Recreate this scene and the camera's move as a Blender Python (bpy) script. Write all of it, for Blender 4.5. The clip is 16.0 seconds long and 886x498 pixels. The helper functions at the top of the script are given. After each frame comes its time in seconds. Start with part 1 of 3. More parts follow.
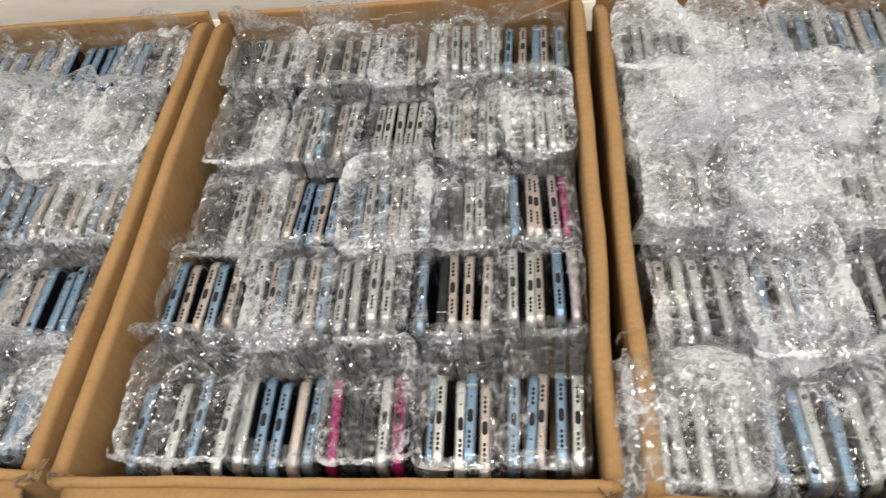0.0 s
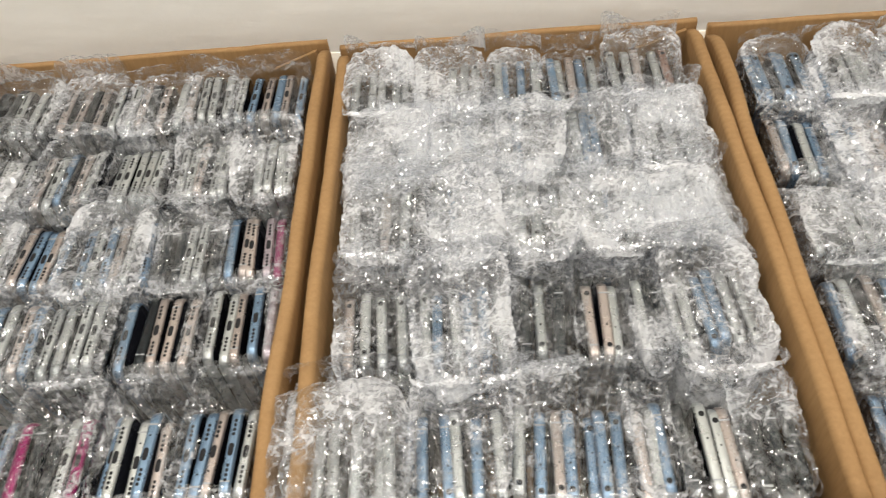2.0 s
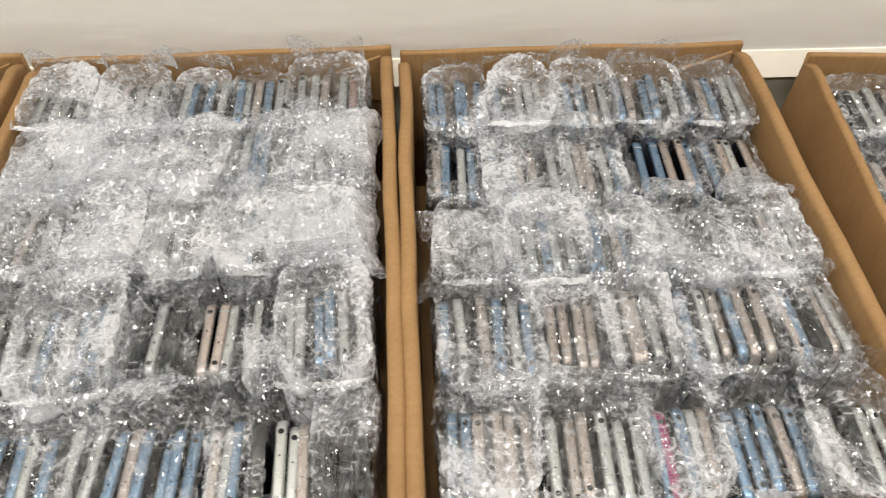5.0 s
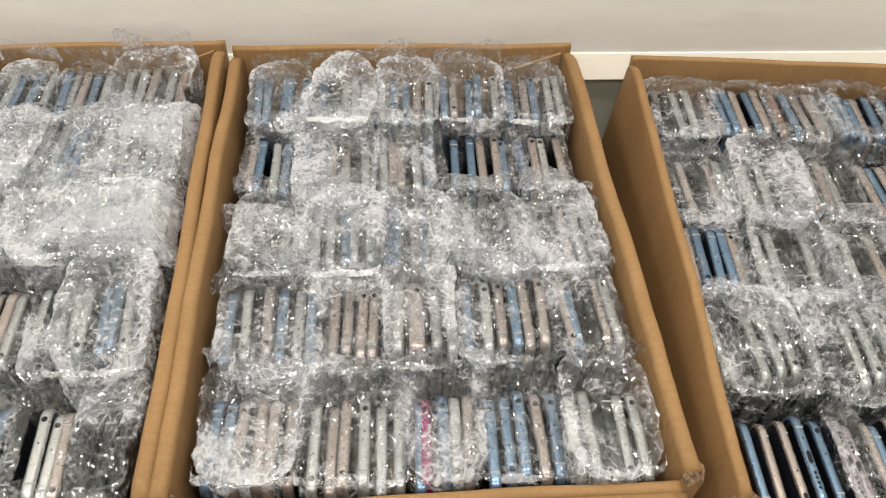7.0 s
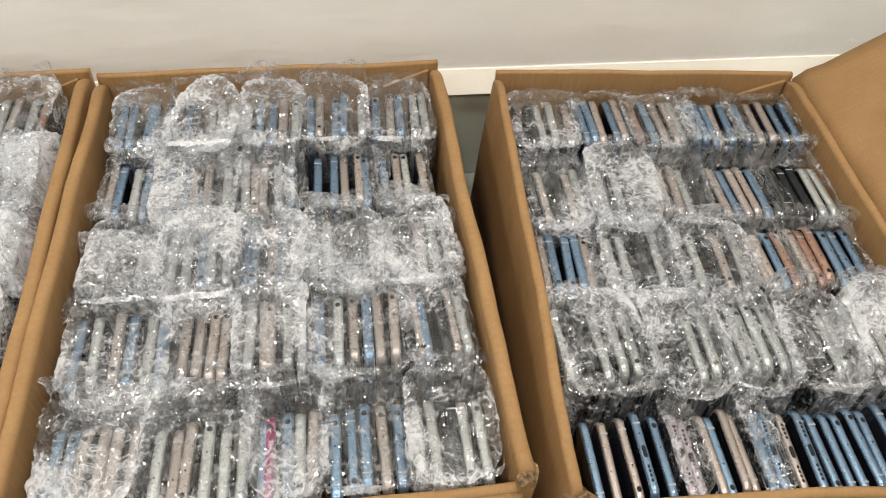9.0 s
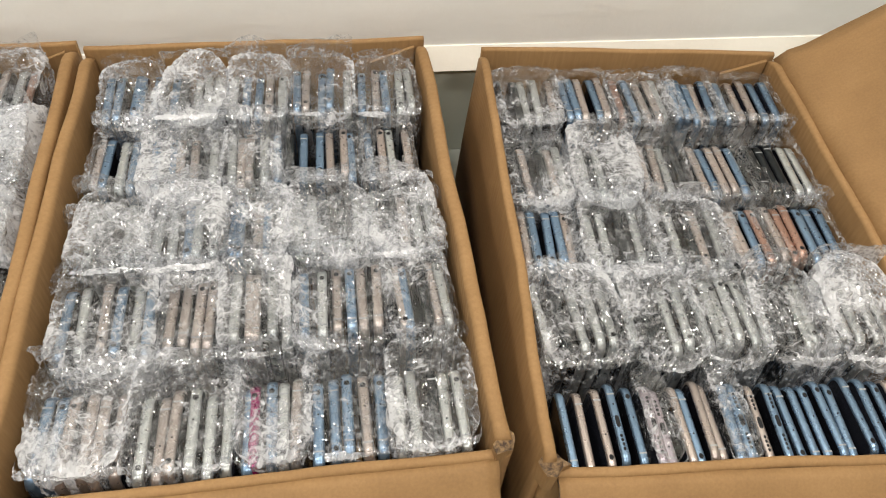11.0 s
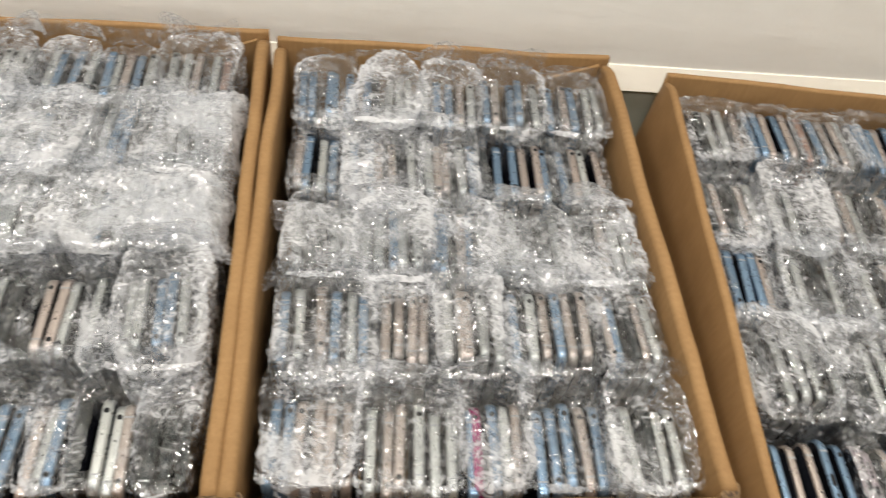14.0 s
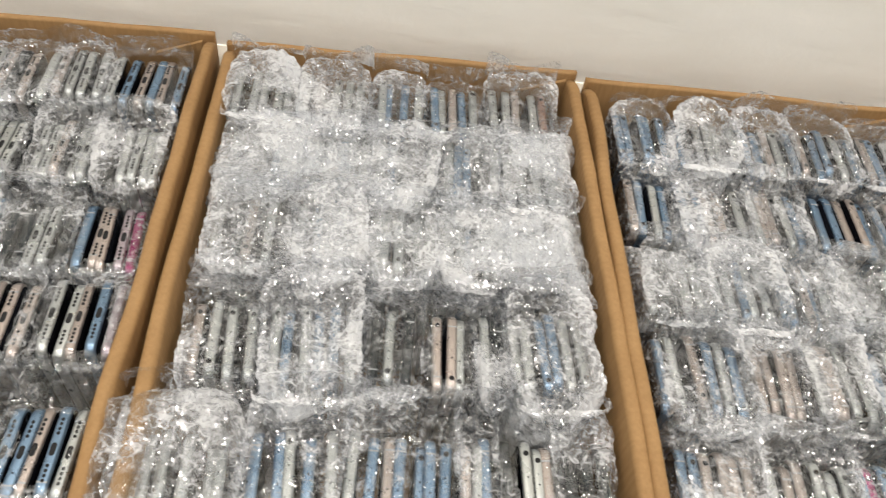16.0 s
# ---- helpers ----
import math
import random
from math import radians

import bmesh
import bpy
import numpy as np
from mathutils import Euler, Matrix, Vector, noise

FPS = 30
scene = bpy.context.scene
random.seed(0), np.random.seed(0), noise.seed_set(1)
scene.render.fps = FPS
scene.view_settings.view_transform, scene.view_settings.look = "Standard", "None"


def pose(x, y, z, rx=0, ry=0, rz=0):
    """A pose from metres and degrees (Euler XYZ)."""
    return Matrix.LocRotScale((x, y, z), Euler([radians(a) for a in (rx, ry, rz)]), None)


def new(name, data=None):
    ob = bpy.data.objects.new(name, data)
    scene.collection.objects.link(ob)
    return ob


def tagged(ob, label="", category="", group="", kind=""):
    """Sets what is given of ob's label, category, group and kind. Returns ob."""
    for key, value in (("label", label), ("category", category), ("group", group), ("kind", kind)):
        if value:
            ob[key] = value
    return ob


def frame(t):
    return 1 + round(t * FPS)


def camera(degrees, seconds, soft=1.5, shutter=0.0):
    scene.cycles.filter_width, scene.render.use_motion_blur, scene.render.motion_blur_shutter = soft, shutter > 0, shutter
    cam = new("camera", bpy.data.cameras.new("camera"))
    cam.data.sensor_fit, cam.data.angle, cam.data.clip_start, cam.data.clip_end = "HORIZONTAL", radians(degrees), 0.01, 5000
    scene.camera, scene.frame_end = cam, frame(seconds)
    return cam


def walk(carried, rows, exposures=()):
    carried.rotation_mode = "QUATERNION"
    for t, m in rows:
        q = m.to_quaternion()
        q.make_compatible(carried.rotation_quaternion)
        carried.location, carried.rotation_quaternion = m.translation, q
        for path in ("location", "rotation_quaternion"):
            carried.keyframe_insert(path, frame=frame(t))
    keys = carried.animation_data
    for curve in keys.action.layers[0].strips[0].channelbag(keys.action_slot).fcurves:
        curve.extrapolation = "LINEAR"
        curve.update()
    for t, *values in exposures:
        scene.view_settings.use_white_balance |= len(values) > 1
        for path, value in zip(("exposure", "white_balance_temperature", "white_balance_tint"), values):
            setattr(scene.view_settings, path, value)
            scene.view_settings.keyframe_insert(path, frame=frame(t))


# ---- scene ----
cam = camera(59.94, 16.0, soft=1.0, shutter=0.35)
# seconds, place, turn
ROWS = [
    (0.0, -0.0359, -0.6330, 0.6428, 36.75, 6.85, 4.78),
    (0.5, 0.0134, -0.6302, 0.6392, 37.79, 6.18, 3.98),
    (1.0, 0.0482, -0.6298, 0.6438, 37.68, 5.18, 2.71),
    (1.5, 0.1001, -0.6284, 0.6518, 37.99, 4.79, 1.24),
    (2.0, 0.1583, -0.6386, 0.6513, 38.91, 4.87, 1.06),
    (2.5, 0.2012, -0.6380, 0.6496, 39.78, 5.18, 0.90),
    (3.0, 0.2433, -0.6388, 0.6475, 40.30, 5.20, -0.23),
    (3.5, 0.2762, -0.6433, 0.6454, 40.84, 4.56, -0.64),
    (4.0, 0.3067, -0.6468, 0.6404, 41.13, 4.20, -0.99),
    (4.5, 0.3523, -0.6433, 0.6404, 40.84, 2.80, -1.69),
    (5.0, 0.3868, -0.6469, 0.6401, 40.74, 0.19, -2.00),
    (7.5, 0.5471, -0.6710, 0.6491, 40.96, -1.88, -3.73),
    (8.0, 0.5679, -0.6742, 0.6509, 41.52, -1.71, -4.66),
    (8.5, 0.5963, -0.6734, 0.6530, 41.87, -2.05, -5.93),
    (9.0, 0.6047, -0.6821, 0.6569, 42.29, -2.66, -7.40),
    (9.5, 0.6067, -0.6877, 0.6594, 42.67, -2.80, -8.19),
    (10.0, 0.6103, -0.6922, 0.6614, 41.83, -2.63, -7.93),
    (12.5, 0.6099, -0.6893, 0.6713, 40.19, -4.91, -7.29),
    (13.0, 0.5752, -0.6790, 0.6657, 40.12, -4.93, -7.54),
    (13.5, 0.5265, -0.6602, 0.6670, 39.05, -5.18, -6.53),
    (14.0, 0.4519, -0.6494, 0.6755, 38.54, -6.28, -2.40),
    (14.5, 0.3804, -0.6293, 0.6750, 38.27, -5.66, 1.68),
    (15.0, 0.3017, -0.6190, 0.6814, 37.64, -5.01, 1.53),
    (15.5, 0.2296, -0.6262, 0.6835, 37.51, -5.76, 0.40),
    (16.0, 0.1718, -0.6269, 0.6768, 38.43, -6.64, 1.03),
]
walk(cam, [(r[0], pose(*r[1:])) for r in ROWS])

# ---------------------------------------------------------------- light
world = bpy.data.worlds.new("room_world")
scene.world = world
world.use_nodes = True
world.node_tree.nodes["Background"].inputs["Strength"].default_value = 0.0
scene.view_settings.exposure = 0.0


def ceiling_lamp(x, y, sx, sy, watts, tint):
    data = bpy.data.lights.new("ceiling_lamp", "AREA")
    data.shape, data.size, data.size_y, data.energy, data.color = "RECTANGLE", sx, sy, watts, tint
    ob = new("ceiling_lamp", data)
    ob.matrix_world = pose(x, y, 2.58)
    return ob


for lx in (-1.15, 0.2, 1.55):
    for ly, tint in ((-0.42, (1.0, 0.95, 0.88)), (-1.75, (1.0, 0.96, 0.92))):
        ceiling_lamp(lx, ly, 0.5, 0.24, 18.0, tint)


# ---------------------------------------------------------------- materials
def material(name):
    m = bpy.data.materials.new(name)
    m.use_nodes = True
    m.node_tree.nodes.clear()
    return m, m.node_tree


def node(tree, kind, **values):
    n = tree.nodes.new(kind)
    for key, value in values.items():
        n.inputs[key.replace("_", " ")].default_value = value
    return n


def math_node(tree, op, a, b=None, c=None, clamp=False):
    n = tree.nodes.new("ShaderNodeMath")
    n.operation, n.use_clamp = op, clamp
    for i, v in enumerate((a, b, c)):
        if v is None:
            continue
        if isinstance(v, (int, float)):
            n.inputs[i].default_value = v
        else:
            tree.links.new(v, n.inputs[i])
    return n.outputs[0]


def noise_at(tree, where, scale, detail=3.0, rough=0.55):
    n = node(tree, "ShaderNodeTexNoise", Scale=scale, Detail=detail, Roughness=rough)
    tree.links.new(where, n.inputs["Vector"])
    return n.outputs["Fac"]


def ramp(tree, fac, *stops):
    n = tree.nodes.new("ShaderNodeValToRGB")
    while len(n.color_ramp.elements) < len(stops):
        n.color_ramp.elements.new(0.5)
    for e, (at, col) in zip(n.color_ramp.elements, stops):
        e.position, e.color = at, (*col, 1)
    tree.links.new(fac, n.inputs["Fac"])
    return n.outputs["Color"]


def bump(tree, height, strength, distance, normal=None):
    n = node(tree, "ShaderNodeBump", Strength=strength, Distance=distance)
    tree.links.new(height, n.inputs["Height"])
    if normal:
        tree.links.new(normal, n.inputs["Normal"])
    return n.outputs["Normal"]


def finish(tree, shader):
    out = tree.nodes.new("ShaderNodeOutputMaterial")
    tree.links.new(shader, out.inputs["Surface"])


def principled(tree, colour, rough=0.5, metal=0.0, normal=None, spec=0.5, coat=0.0):
    p = node(tree, "ShaderNodeBsdfPrincipled", Metallic=metal, Specular_IOR_Level=spec, Coat_Weight=coat)
    if isinstance(colour, tuple):
        p.inputs["Base Color"].default_value = (*colour, 1)
    else:
        tree.links.new(colour, p.inputs["Base Color"])
    if isinstance(rough, float):
        p.inputs["Roughness"].default_value = rough
    else:
        tree.links.new(rough, p.inputs["Roughness"])
    if normal:
        tree.links.new(normal, p.inputs["Normal"])
    return p.outputs[0]


def cardboard():
    m, t = material("kraft_cardboard")
    tc = t.nodes.new("ShaderNodeTexCoord").outputs["Object"]
    stretch = node(t, "ShaderNodeMapping", Scale=(1.0, 1.0, 0.12))
    t.links.new(tc, stretch.inputs["Vector"])
    fibre = noise_at(t, stretch.outputs[0], 420, 4)
    blot = noise_at(t, tc, 14, 4)
    mix = math_node(t, "ADD", math_node(t, "MULTIPLY", fibre, 0.35), math_node(t, "MULTIPLY", blot, 0.65))
    col = ramp(t, mix, (0.3, (0.215, 0.123, 0.050)), (0.52, (0.275, 0.159, 0.066)), (0.72, (0.33, 0.198, 0.086)))
    sep = t.nodes.new("ShaderNodeSeparateXYZ")
    t.links.new(tc, sep.inputs[0])
    flute = math_node(t, "SINE", math_node(t, "MULTIPLY", sep.outputs["X"], 880))
    h = math_node(t, "ADD", math_node(t, "MULTIPLY", flute, 0.16), math_node(t, "ADD", blot, math_node(t, "MULTIPLY", fibre, 0.25)))
    finish(t, principled(t, col, 0.72, normal=bump(t, h, 0.35, 0.0015), spec=0.3))
    return m


def torn_core():
    m, t = material("torn_cardboard_core")
    geo = t.nodes.new("ShaderNodeNewGeometry").outputs["Position"]
    col = ramp(t, noise_at(t, geo, 300, 3), (0.35, (0.05, 0.03, 0.018)), (0.75, (0.30, 0.19, 0.09)))
    finish(t, principled(t, col, 0.9))
    return m


def plaster(name, low, high, bumpy):
    m, t = material(name)
    geo = t.nodes.new("ShaderNodeNewGeometry").outputs["Position"]
    big = noise_at(t, geo, 3.0, 5)
    wide = node(t, "ShaderNodeMapping", Scale=(5.0, 5.0, 14.0))
    t.links.new(geo, wide.inputs["Vector"])
    brush = noise_at(t, wide.outputs[0], 2.0, 5)
    pits = math_node(t, "GREATER_THAN", noise_at(t, geo, 90, 2), 0.735)
    col = ramp(t, math_node(t, "ADD", math_node(t, "MULTIPLY", big, 0.5), math_node(t, "MULTIPLY", brush, 0.5)), (0.3, low), (0.7, high))
    h = math_node(t, "SUBTRACT", math_node(t, "ADD", brush, math_node(t, "MULTIPLY", noise_at(t, geo, 45, 4), 0.5)), math_node(t, "MULTIPLY", pits, 0.6))
    finish(t, principled(t, col, 0.55, normal=bump(t, h, bumpy, 0.004)))
    return m


def floor_paint():
    m, t = material("grey_green_floor")
    geo = t.nodes.new("ShaderNodeNewGeometry").outputs["Position"]
    col = ramp(t, noise_at(t, geo, 9, 6), (0.3, (0.20, 0.21, 0.18)), (0.7, (0.30, 0.31, 0.27)))
    finish(t, principled(t, col, 0.5, normal=bump(t, noise_at(t, geo, 60, 3), 0.2, 0.002)))
    return m


def wrap_film(name, base, spread, white):
    """Clear bubble film: clear where one ply lies, milky where plies and bubbles gather."""
    m, t = material(name)
    geo = t.nodes.new("ShaderNodeNewGeometry").outputs["Position"]
    ply = t.nodes.new("ShaderNodeAttribute")
    ply.attribute_name = "ply"
    warp = t.nodes.new("ShaderNodeVectorMath")
    warp.operation = "ADD"
    wob = node(t, "ShaderNodeTexNoise", Scale=35.0, Detail=2.0)
    t.links.new(geo, wob.inputs["Vector"])
    sc = t.nodes.new("ShaderNodeVectorMath")
    sc.operation = "SCALE"
    sc.inputs["Scale"].default_value = 0.022
    t.links.new(wob.outputs["Color"], sc.inputs[0])
    t.links.new(geo, warp.inputs[0])
    t.links.new(sc.outputs[0], warp.inputs[1])
    crumple = noise_at(t, geo, 260, 2, 0.6)
    fold = noise_at(t, geo, 55, 5, 0.65)

    def crease(scale, sharp):
        n = math_node(t, "MULTIPLY_ADD", noise_at(t, warp.outputs[0], scale, 1), sharp, -0.5 * sharp)
        return math_node(t, "SUBTRACT", 1.0, math_node(t, "ABSOLUTE", n), clamp=True)

    vein = crease(95, 20.0)
    normal = bump(t, crease(70, 6.0), 0.4, 0.0014)
    haze = math_node(t, "ADD", base, math_node(t, "MULTIPLY", ply.outputs["Fac"], spread))
    haze = math_node(t, "ADD", haze, math_node(t, "MULTIPLY", math_node(t, "SUBTRACT", fold, 0.5), 1.3))
    haze = math_node(t, "ADD", haze, math_node(t, "MULTIPLY", math_node(t, "SUBTRACT", crumple, 0.5), 0.8))
    haze = math_node(t, "ADD", haze, math_node(t, "MULTIPLY", vein, 0.27))
    haze = math_node(t, "MULTIPLY", math_node(t, "POWER", math_node(t, "MAXIMUM", haze, 0.0), 1.6), 1.5)
    haze = math_node(t, "MINIMUM", haze, white)
    clear = node(t, "ShaderNodeBsdfTransparent", Color=(0.95, 0.96, 0.97, 1))
    milk = node(t, "ShaderNodeBsdfDiffuse", Color=(0.705, 0.715, 0.74, 1))
    back = node(t, "ShaderNodeBsdfTranslucent", Color=(0.705, 0.715, 0.74, 1))
    body = t.nodes.new("ShaderNodeMixShader")
    body.inputs[0].default_value = 0.28
    t.links.new(milk.outputs[0], body.inputs[1])
    t.links.new(back.outputs[0], body.inputs[2])
    film = t.nodes.new("ShaderNodeMixShader")
    t.links.new(haze, film.inputs[0])
    t.links.new(clear.outputs[0], film.inputs[1])
    t.links.new(body.outputs[0], film.inputs[2])
    gloss = node(t, "ShaderNodeBsdfGlossy", Roughness=0.05, Color=(1, 1, 1, 1))
    fres = node(t, "ShaderNodeLayerWeight", Blend=0.5)
    for n in (gloss, fres):
        t.links.new(normal, n.inputs["Normal"])
    top = t.nodes.new("ShaderNodeMixShader")
    t.links.new(math_node(t, "MULTIPLY_ADD", math_node(t, "POWER", fres.outputs["Facing"], 4.0), 0.4, 0.07, clamp=True), top.inputs[0])
    t.links.new(film.outputs[0], top.inputs[1])
    t.links.new(gloss.outputs[0], top.inputs[2])
    finish(t, top.outputs[0])
    return m


def phone_metal(name, colour, rough=0.29, metal=0.75):
    m, t = material(name)
    geo = t.nodes.new("ShaderNodeNewGeometry").outputs["Position"]
    info = t.nodes.new("ShaderNodeObjectInfo").outputs["Random"]
    dark, light = tuple(c * 0.86 for c in colour), tuple(min(1, c * 1.1) for c in colour)
    col = ramp(t, math_node(t, "ADD", math_node(t, "MULTIPLY", info, 0.6), math_node(t, "MULTIPLY", noise_at(t, geo, 70, 3), 0.4)), (0.2, dark), (0.8, light))
    r = math_node(t, "ADD", rough - 0.08, math_node(t, "MULTIPLY", noise_at(t, geo, 160, 2), 0.16))
    finish(t, principled(t, col, r, metal))
    return m


def plain(name, colour, rough, metal=0.0, coat=0.0):
    m, t = material(name)
    geo = t.nodes.new("ShaderNodeNewGeometry").outputs["Position"]
    r = math_node(t, "ADD", rough - 0.04, math_node(t, "MULTIPLY", noise_at(t, geo, 120, 2), 0.08))
    finish(t, principled(t, colour, r, metal, coat=coat))
    return m


KRAFT, TORN = cardboard(), torn_core()
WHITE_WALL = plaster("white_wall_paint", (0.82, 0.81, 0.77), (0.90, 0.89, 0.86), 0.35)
# for the unseen walls: white toned down to beige so less light bounces
LOW_BOUNCE = plaster("low_bounce_wall", (0.42, 0.40, 0.36), (0.48, 0.46, 0.42), 0.2)
CREAM = plaster("cream_paint", (0.86, 0.81, 0.70), (0.90, 0.86, 0.77), 0.3)
GREYGREEN = plaster("grey_green_paint", (0.40, 0.42, 0.35), (0.47, 0.49, 0.41), 0.15)
FLOOR = floor_paint()
FILM = [
    wrap_film("clear_bubble_film", -0.05, 0.3, 0.5),
    wrap_film("bubble_film", 0.02, 0.5, 0.72),
    wrap_film("milky_bubble_film", 0.05, 0.58, 0.8),
    wrap_film("layered_bubble_film", 0.20, 0.6, 0.86),
]
METAL = {
    "b": phone_metal("light_blue_metal", (0.17, 0.255, 0.36)),
    "p": phone_metal("champagne_metal", (0.40, 0.345, 0.315)),
    "s": phone_metal("silver_metal", (0.44, 0.455, 0.445)),
    "k": phone_metal("graphite_metal", (0.022, 0.026, 0.028), 0.4),
    "m": phone_metal("magenta_metal", (0.28, 0.012, 0.11)),
    "l": phone_metal("lilac_metal", (0.36, 0.31, 0.34)),
    "n": phone_metal("navy_metal", (0.08, 0.14, 0.28)),
    "r": phone_metal("copper_rose_metal", (0.36, 0.22, 0.17)),
}
WORDS = {"b": "light blue", "p": "champagne", "s": "silver", "k": "graphite", "m": "magenta", "l": "lilac", "n": "navy", "r": "copper rose"}
SCREEN = plain("black_screen_glass", (0.006, 0.006, 0.008), 0.1, 0.0, 0.5)
BACK = plain("dark_back_glass", (0.012, 0.013, 0.018), 0.18, 0.0, 0.3)
BAND = plain("grey_plastic_band", (0.30, 0.31, 0.32), 0.5)
HOLE = plain("dark_hole", (0.008, 0.008, 0.009), 0.9)
STICKER = plain("white_paper_sticker", (0.8, 0.8, 0.78), 0.6)


# ---------------------------------------------------------------- building helpers
def mesh_of(name, bm, mats, smooth=True):
    data = bpy.data.meshes.new(name)
    bm.normal_update()
    bm.to_mesh(data)
    bm.free()
    for m in mats:
        data.materials.append(m)
    if smooth:
        data.shade_smooth()
    return data


def part(name, data, parent, m=None, label=""):
    ob = new(name, data)
    ob.parent = parent
    if m is not None:
        ob.matrix_basis = m
    if label:
        ob["label"] = label
    return ob


def block(bm, x0, x1, y0, y1, z0, z1, bevel=0.0, seg=2, mat=0):
    r = bmesh.ops.create_cube(bm, size=1, matrix=Matrix.LocRotScale(((x0 + x1) / 2, (y0 + y1) / 2, (z0 + z1) / 2), None, (x1 - x0, y1 - y0, z1 - z0)))
    vs = r["verts"]
    fs = {f for v in vs for f in v.link_faces}
    for f in fs:
        f.material_index = mat
    if bevel:
        es = list({e for v in vs for e in v.link_edges})
        bmesh.ops.bevel(bm, geom=es, offset=bevel, segments=seg, affect="EDGES", profile=0.5)


# ---------------------------------------------------------------- room
def room():
    wall_y, x0, x1, y0 = 0.042, -1.9, 2.6, -2.7
    bm = bmesh.new()
    block(bm, x0, x1, wall_y, wall_y + 0.12, 0, 2.65)
    tagged(new("wall_north", mesh_of("wall_north", bm, [WHITE_WALL], False)), "white painted plaster wall behind the boxes", "wall", kind="structure")
    # out-of-view walls that close the room, coloured darker to lower the bounce light
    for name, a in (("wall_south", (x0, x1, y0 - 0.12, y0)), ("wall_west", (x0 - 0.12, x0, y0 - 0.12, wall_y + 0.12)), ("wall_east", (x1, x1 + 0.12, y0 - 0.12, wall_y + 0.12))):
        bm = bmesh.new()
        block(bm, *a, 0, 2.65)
        tagged(new(name, mesh_of(name, bm, [LOW_BOUNCE], False)), "plain unseen wall, darkened beige to cut bounced light", "wall", kind="structure")
    bm = bmesh.new()
    block(bm, x0 - 0.12, x1 + 0.12, y0 - 0.12, wall_y + 0.12, -0.1, 0)
    tagged(new("floor", mesh_of("floor", bm, [FLOOR], False)), "grey-green floor under the boxes", "floor", kind="structure")
    bm = bmesh.new()
    block(bm, x0 - 0.12, x1 + 0.12, y0 - 0.12, wall_y + 0.12, 2.65, 2.75)
    tagged(new("ceiling", mesh_of("ceiling", bm, [WHITE_WALL], False)), "plain white ceiling", "ceiling", kind="structure")
    bm = bmesh.new()
    block(bm, x0, x1, wall_y - 0.008, wall_y, 0, 0.127, 0.0015)
    tagged(new("baseboard", mesh_of("baseboard", bm, [GREYGREEN], False)), "grey-green skirting at the foot of the white wall", "skirting", kind="structure")
    bm = bmesh.new()
    block(bm, x0, x1, wall_y - 0.014, wall_y, 0.127, 0.153)
    for v in bm.verts:
        if v.co.z > 0.145 and v.co.y < wall_y - 0.001:
            v.co.y = wall_y - 0.002
    tagged(new("trim", mesh_of("trim", bm, [CREAM], False)), "cream painted strip above the skirting", "trim", kind="structure")


# ---------------------------------------------------------------- cardboard boxes
RIM = 0.19


def panel(length, height, thick, seed, rounded=0.42, wave=0.0035, shoulder=0.0):
    """A standing cardboard panel along x with a rounded, slightly wavy top fold, its foot at z = 0."""
    bm = bmesh.new()
    n, seg = 44, 7
    r = thick * rounded
    prof = [(-thick / 2, 0.0), (-thick / 2, height * 0.5), (-thick / 2, height - r)]
    for i in range(1, seg):
        a = math.pi - math.pi * i / seg
        prof.append(((thick / 2 - r) * (1 if a < math.pi / 2 else -1) + r * math.cos(a), height - r + r * math.sin(a)))
    prof += [(thick / 2, height - r), (thick / 2, height * 0.5), (thick / 2, 0.0)]
    rings = []
    for i in range(n + 1):
        x = length * i / n
        ring = []
        for y, z in prof:
            k = z / height
            w = noise.noise(Vector((x * 9, seed * 3.1, k))) * wave * k
            u = noise.noise(Vector((x * 45, seed * 1.7, y * 40))) * 0.0006 * k
            z -= shoulder * k * max(0.0, 1 - (length - x) / 0.022) ** 1.5
            ring.append(bm.verts.new((x, y + w + u, z + noise.noise(Vector((x * 14, seed, 5))) * 0.001 * k)))
        rings.append(ring)
    for a, b in zip(rings, rings[1:]):
        for i in range(len(prof) - 1):
            bm.faces.new((a[i], b[i], b[i + 1], a[i + 1]))
        bm.faces.new((a[-1], b[-1], b[0], a[0]))
    bm.faces.new(rings[0])
    bm.faces.new(rings[-1][::-1])
    bmesh.ops.recalc_face_normals(bm, faces=bm.faces)
    return mesh_of("panel", bm, [KRAFT])


